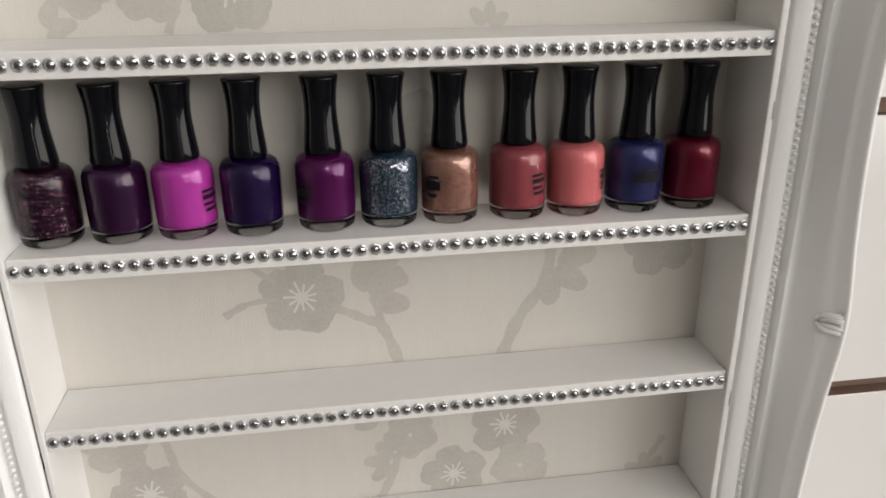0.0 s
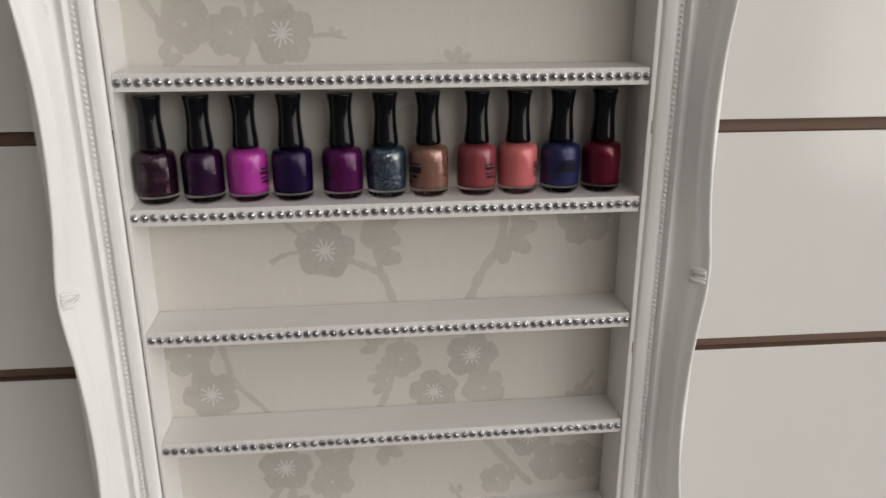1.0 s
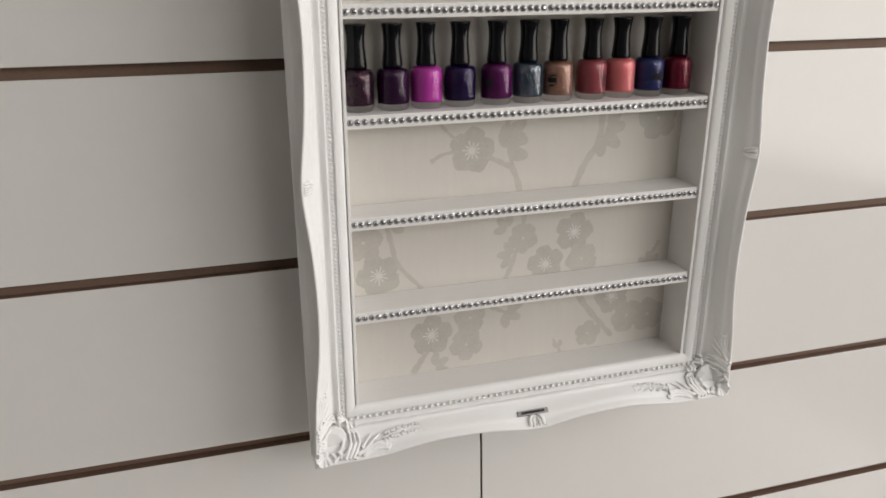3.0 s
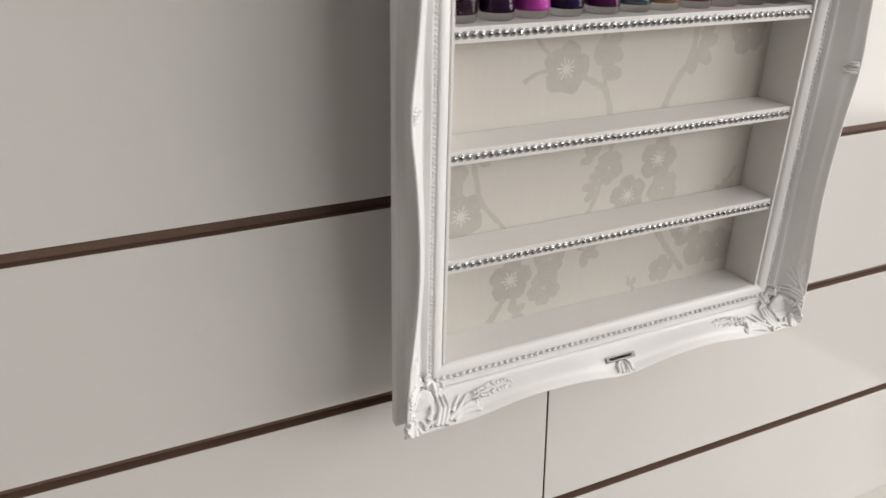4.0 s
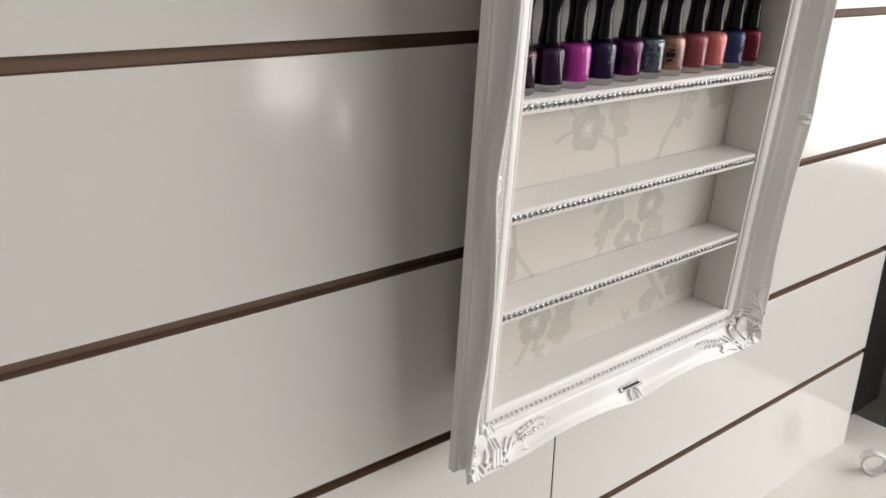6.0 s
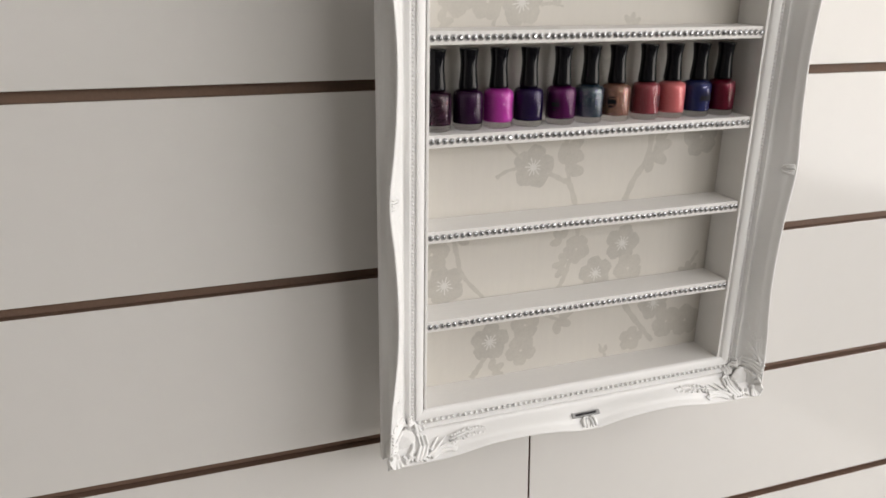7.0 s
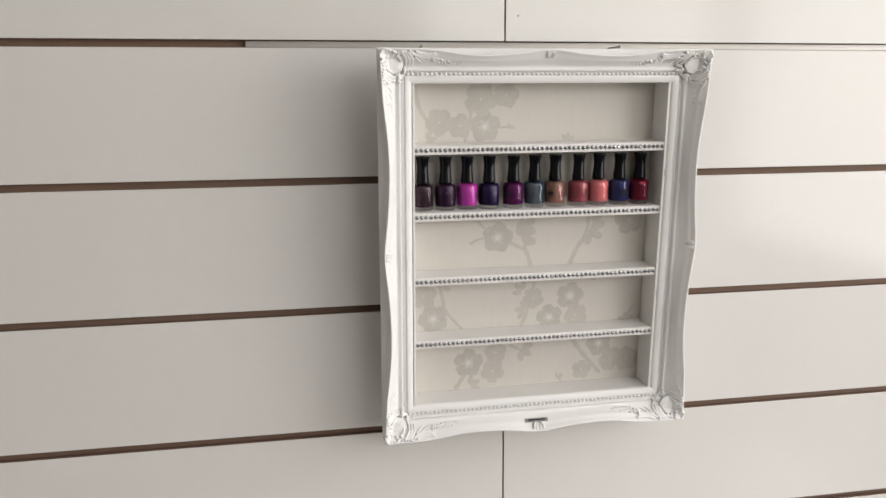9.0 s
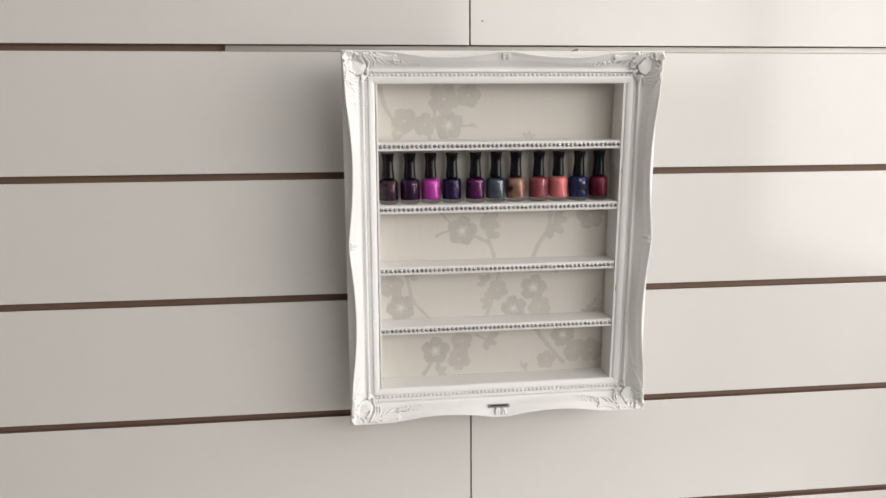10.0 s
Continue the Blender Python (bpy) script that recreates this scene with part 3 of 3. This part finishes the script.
def ribbon(bm, pts, w0, w1, y=FLAT):
    out = []
    n = len(pts)
    dense = []
    for i in range(n - 1):
        p0, p1, p2, p3 = pts[max(i - 1, 0)], pts[i], pts[i + 1], pts[min(i + 2, n - 1)]
        for k in range(6):
            t = k / 6
            dense.append(tuple(0.5 * (2 * b + (c - a) * t + (2 * a - 5 * b + 4 * c - d) * t * t + (3 * b - a - 3 * c + d) * t ** 3) for a, b, c, d in zip(p0, p1, p2, p3)))
    dense.append(pts[-1])
    m = len(dense)
    for i, p in enumerate(dense):
        a, b = dense[max(i - 1, 0)], dense[min(i + 1, m - 1)]
        dx, dz = b[0] - a[0], b[1] - a[1]
        L = math.hypot(dx, dz) or 1
        w = (w0 + (w1 - w0) * i / (m - 1)) * (1 + 0.18 * math.sin(i * 1.7)) / 2
        out.append((bm.verts.new((p[0] - dz / L * w, y, p[1] + dx / L * w)), bm.verts.new((p[0] + dz / L * w, y, p[1] - dx / L * w))))
    for a, b in zip(out, out[1:]):
        bm.faces.new((a[0], b[0], b[1], a[1]))


def blossom(x, z, r, turn=0.3, star=True, dark=True, y=FLAT):
    bm = bmesh.new()
    y = layer(y)
    petals(bm, (x, z), r, turn, y=y)
    ob = part("blossom_print", bm, PRINT_DARK if dark else PRINT, paper)
    if star:
        bm = bmesh.new()
        for k in range(11):
            a = turn + 2 * math.pi * k / 11
            r1 = r * (0.46 if k % 2 else 0.36)
            ribbon(bm, [(x + 0.07 * r * math.cos(a), z + 0.07 * r * math.sin(a)), (x + r1 * math.cos(a + 0.06), z + r1 * math.sin(a + 0.06))], r * 0.075, r * 0.05, y - 0.00002 - 0.000002 * k)
        vs = [bm.verts.new((x + 0.12 * r * math.cos(i * math.pi / 6), y - 0.00006, z + 0.14 * r * math.sin(i * math.pi / 6))) for i in range(12)]
        bm.faces.new(vs)
        part("stamen_print", bm, STAMEN, ob, "pale pearl stamens")
    else:
        bm = bmesh.new()
        vs = [bm.verts.new((x + 0.09 * r * math.cos(i * math.pi / 5), y - 0.00002, z + 0.09 * r * math.sin(i * math.pi / 5))) for i in range(10)]
        bm.faces.new(vs)
        part("stamen_print", bm, PAPER, ob)
    return ob


def leaf(x, z, r, turn, lobes=3, y=FLAT):
    bm = bmesh.new()
    y = layer(y)
    for k in range(lobes):
        a = turn + (k - (lobes - 1) / 2) * 0.95
        c = (x + 0.62 * r * math.cos(a), z + 0.62 * r * math.sin(a))
        vs = []
        for i in range(20):
            t = 2 * math.pi * i / 20
            u, w = 0.52 * r * math.cos(t), 0.31 * r * math.sin(t) * (1 + 0.1 * math.sin(3 * t + k))
            vs.append(bm.verts.new((c[0] + u * math.cos(a) - w * math.sin(a), y - 0.0000004 * k, c[1] + u * math.sin(a) + w * math.cos(a))))
        bm.faces.new(vs)
    return part("leaf_print", bm, PRINT, paper)


def branch(pts, w0=0.006, w1=0.0035):
    bm = bmesh.new()
    ribbon(bm, pts, w0, w1, layer(FLAT))
    return part("branch_print", bm, PRINT, paper)


# top compartment
blossom(-0.077, 0.126, 0.023, 0.4)
blossom(-0.146, 0.133, 0.020, 0.9, star=False, dark=False)
blossom(-0.114, 0.127, 0.018, 0.2, star=False, dark=False)
leaf(-0.165, 0.107, 0.014, 0.2)
blossom(-0.084, 0.166, 0.024, 1.1, star=False, dark=False)
blossom(-0.045, 0.172, 0.019, 0.1, star=False, dark=False)
branch([(-0.099, 0.150), (-0.100, 0.128), (-0.108, 0.104)], 0.006, 0.004)
branch([(-0.184, 0.185), (-0.176, 0.155), (-0.164, 0.135)], 0.008, 0.005)
branch([(-0.056, 0.124), (-0.043, 0.125), (-0.030, 0.122)], 0.004, 0.002)
leaf(-0.040, 0.122, 0.008, 1.2, 2)
leaf(0.052, 0.104, 0.011, 1.4, 3)
# behind the bottles the pattern goes on
blossom(0.02, 0.05, 0.022, 0.7, star=False, dark=False)
branch([(0.09, 0.088), (0.10, 0.05), (0.10, 0.008)], 0.006, 0.005)
# third compartment
blossom(-0.054, -0.044, 0.0235, 0.15)
branch([(-0.098, -0.053), (-0.085, -0.046), (-0.068, -0.044)], 0.005, 0.0025)
branch([(-0.090, -0.012), (-0.080, -0.024), (-0.068, -0.034)], 0.004, 0.003)
branch([(-0.036, -0.052), (-0.020, -0.060), (-0.008, -0.068), (0.001, -0.093)], 0.005, 0.007)
branch([(-0.016, -0.010), (-0.014, -0.035), (-0.009, -0.066)], 0.006, 0.005)
leaf(-0.018, -0.046, 0.024, 0.62, 3)
leaf(-0.016, -0.030, 0.022, 0.1, 2)
branch([(0.064, -0.093), (0.074, -0.068), (0.090, -0.042), (0.092, -0.008)], 0.008, 0.007)
leaf(0.094, -0.034, 0.024, -0.7, 3)
leaf(0.097, -0.026, 0.020, 0.2, 2)
blossom(0.160, -0.023, 0.023, 0.5, star=False, dark=True)
leaf(0.068, -0.011, 0.010, 2.6, 2)
# fourth compartment
blossom(-0.155, -0.170, 0.023, 0.7)
blossom(-0.170, -0.132, 0.020, 0.3, star=False, dark=False)
leaf(-0.142, -0.118, 0.014, 0.6, 3)
branch([(-0.146, -0.112), (-0.141, -0.135), (-0.134, -0.160), (-0.112, -0.186), (-0.108, -0.191)], 0.006, 0.004)
branch([(0.007, -0.108), (0.006, -0.125), (0.006, -0.142)], 0.006, 0.005)
blossom(0.006, -0.145, 0.017, 0.9, star=False, dark=False)
leaf(-0.012, -0.132, 0.015, 2.4, 3)
leaf(-0.006, -0.164, 0.016, 3.0, 3)
branch([(-0.002, -0.158), (-0.006, -0.174), (-0.014, -0.191)], 0.005, 0.006)
blossom(0.034, -0.178, 0.021, 0.5)
blossom(0.067, -0.144, 0.022, 0.1)
blossom(0.078, -0.177, 0.019, 0.8, star=False, dark=False)
leaf(0.100, -0.113, 0.010, 0.3, 3)
leaf(0.165, -0.193, 0.014, 1.7, 3)
branch([(0.176, -0.165), (0.168, -0.180), (0.160, -0.191)], 0.005, 0.004)
# lowest compartment
blossom(-0.098, -0.247, 0.023, 0.25)
blossom(-0.058, -0.264, 0.019, 0.9, star=False, dark=False)
blossom(-0.054, -0.232, 0.018, 0.4, star=False, dark=False)
branch([(-0.104, -0.266), (-0.112, -0.279), (-0.120, -0.290)], 0.006, 0.008)
leaf(-0.095, -0.286, 0.016, 0.5, 3)
branch([(-0.030, -0.222), (-0.016, -0.229), (-0.004, -0.234)], 0.005, 0.003)
leaf(-0.012, -0.229, 0.019, -0.6, 3)
branch([(0.072, -0.214), (0.086, -0.235), (0.108, -0.262), (0.124, -0.280)], 0.008, 0.006)
blossom(0.120, -0.228, 0.021, 0.6)
blossom(0.092, -0.272, 0.016, 0.2, star=False, dark=False)
blossom(0.142, -0.256, 0.020, 0.9, star=False, dark=False)
blossom(0.170, -0.258, 0.021, 0.4, star=False, dark=False)
leaf(0.056, -0.286, 0.010, 1.9, 2)
branch([(0.058, -0.291), (0.052, -0.280), (0.047, -0.272)], 0.004, 0.002)
leaf(0.130, -0.276, 0.014, 1.0, 2)


# ---- nail polish bottles ----
BODY = ((0.0, 0.0006), (0.00997, 0.0), (0.01313, 0.0004), (0.0146, 0.0018), (0.01502, 0.0045), (0.01523, 0.01), (0.01533, 0.03), (0.01502, 0.034), (0.01386, 0.0368), (0.01176, 0.0382), (0.00903, 0.0389), (0.00735, 0.0392), (0.00693, 0.0402), (0.0, 0.0402))
FILL = ((0.0, 0.0064), (0.0105, 0.0062), (0.01302, 0.0064), (0.01407, 0.0074), (0.01449, 0.0094), (0.01439, 0.0298), (0.01439, 0.0334), (0.01313, 0.036), (0.01103, 0.0373), (0.0, 0.0378))
CAPP = ((0.0, 0.0394), (0.0088, 0.0394), (0.0096, 0.0400), (0.0098, 0.0412), (0.0094, 0.0450), (0.0088, 0.0510), (0.0083, 0.0570), (0.0081, 0.0625), (0.0083, 0.0680), (0.0089, 0.0735), (0.0096, 0.0772), (0.0097, 0.0779), (0.0093, 0.0785), (0.0080, 0.0787), (0.0, 0.0786))


def lathe_mesh(name, profile, mat, seg=40):
    bm = lathe(profile, seg)
    bmesh.ops.recalc_face_normals(bm, faces=bm.faces[:])
    me = bpy.data.meshes.new(name)
    bm.to_mesh(me)
    bm.free()
    for p in me.polygons:
        p.use_smooth = True
    if mat:
        me.materials.append(mat)
    return me


GLASS_ME = lathe_mesh("glass_bottle", BODY, glass)
CAP_ME = lathe_mesh("cap", CAPP, CAP)


def mark(bars, parent):
    """Printed bars that follow the round of the bottle: (angle, width, z, height) in degrees and metres."""
    bm = bmesh.new()
    for a, w, z, h in bars:
        n = 6
        cols = []
        for i in range(n + 1):
            t = radians(a - w / 2 + w * i / n)
            cols.append([bm.verts.new((r * math.sin(t), -r * math.cos(t), zz)) for r in (0.0155,) for zz in (z, z + h)])
        for p, q in zip(cols, cols[1:]):
            bm.faces.new((p[0], q[0], q[1], p[1]))
    return part("printed_mark", bm, INK, parent, "black print")


BLOCK = [(0, 34, 0.0190, 0.0048), (-2, 20, 0.0150, 0.0022), (3, 24, 0.0252, 0.0014)]
SCRIPT = [(0, 30, 0.0240, 0.0014), (4, 36, 0.0205, 0.0022), (0, 26, 0.0172, 0.0014), (6, 32, 0.0140, 0.0018)]
BOTTLES = [
    # x, y, colour, glitter (colour, share, scale), shimmer, mark, mark angle, words
    (-0.1735, 0.0256, lin(30, 8, 25), (lin(225, 160, 190), 0.95, 1700), 0.2, None, 0, "dark burgundy glitter"),
    (-0.1399, 0.0257, lin(40, 11, 44), None, 0.35, None, 0, "dark plum purple"),
    (-0.1072, 0.0254, lin(158, 50, 140), None, 0.1, SCRIPT, 52, "bright magenta"),
    (-0.0740, 0.0252, lin(26, 10, 52), None, 0.4, None, 0, "deep indigo violet"),
    (-0.0366, 0.0254, lin(82, 18, 76), None, 0.5, BLOCK, -46, "violet purple shimmer"),
    (-0.0037, 0.0256, lin(30, 48, 62), (lin(150, 190, 210), 0.72, 1900), 0.3, None, 0, "teal blue glitter"),
    (0.0290, 0.0257, lin(140, 98, 82), (lin(190, 146, 126), 0.45, 3200), 0.6, BLOCK, -42, "bronze metallic"),
    (0.0658, 0.0256, lin(128, 60, 67), None, 0.1, SCRIPT, 36, "dusty rose"),
    (0.0980, 0.0255, lin(190, 104, 106), None, 0.15, SCRIPT, 62, "coral pink"),
    (0.1312, 0.0252, lin(40, 44, 88), None, 0.35, [(0, 62, 0.0178, 0.0062), (0, 40, 0.0255, 0.0016)], 14, "navy blue"),
    (0.1642, 0.0257, lin(98, 14, 38), None, 0.55, None, 0, "dark red"),
]
for x, y, colour, glit, shim, bars, ang, words in BOTTLES:
    b = tagged(new("nail_polish_bottle"), words + " nail polish bottle with black cap on shelf", "nail polish", "nail polish bottles on the shelf")
    shell = new("glass_bottle", GLASS_ME)
    shell.visible_shadow = False
    tint = polish_material("lacquer_" + words.replace(" ", "_"), colour, glit, shim)
    lac = new("lacquer", lathe_mesh("lacquer", FILL, tint))
    cap = new("cap", CAP_ME)
    for o in (shell, lac, cap):
        o.parent = b
    tagged(lac, words + " lacquer")
    tagged(cap, "glossy black waisted cap")
    if bars:
        mk = mark([(a + ang, w, z, h) for a, w, z, h in bars], b)
    b.matrix_world = RACK @ pose(x, y, SHELF_TOP + 0.0001, rng.uniform(-0.6, 0.6), rng.uniform(-0.5, 0.5), rng.uniform(-6, 6))
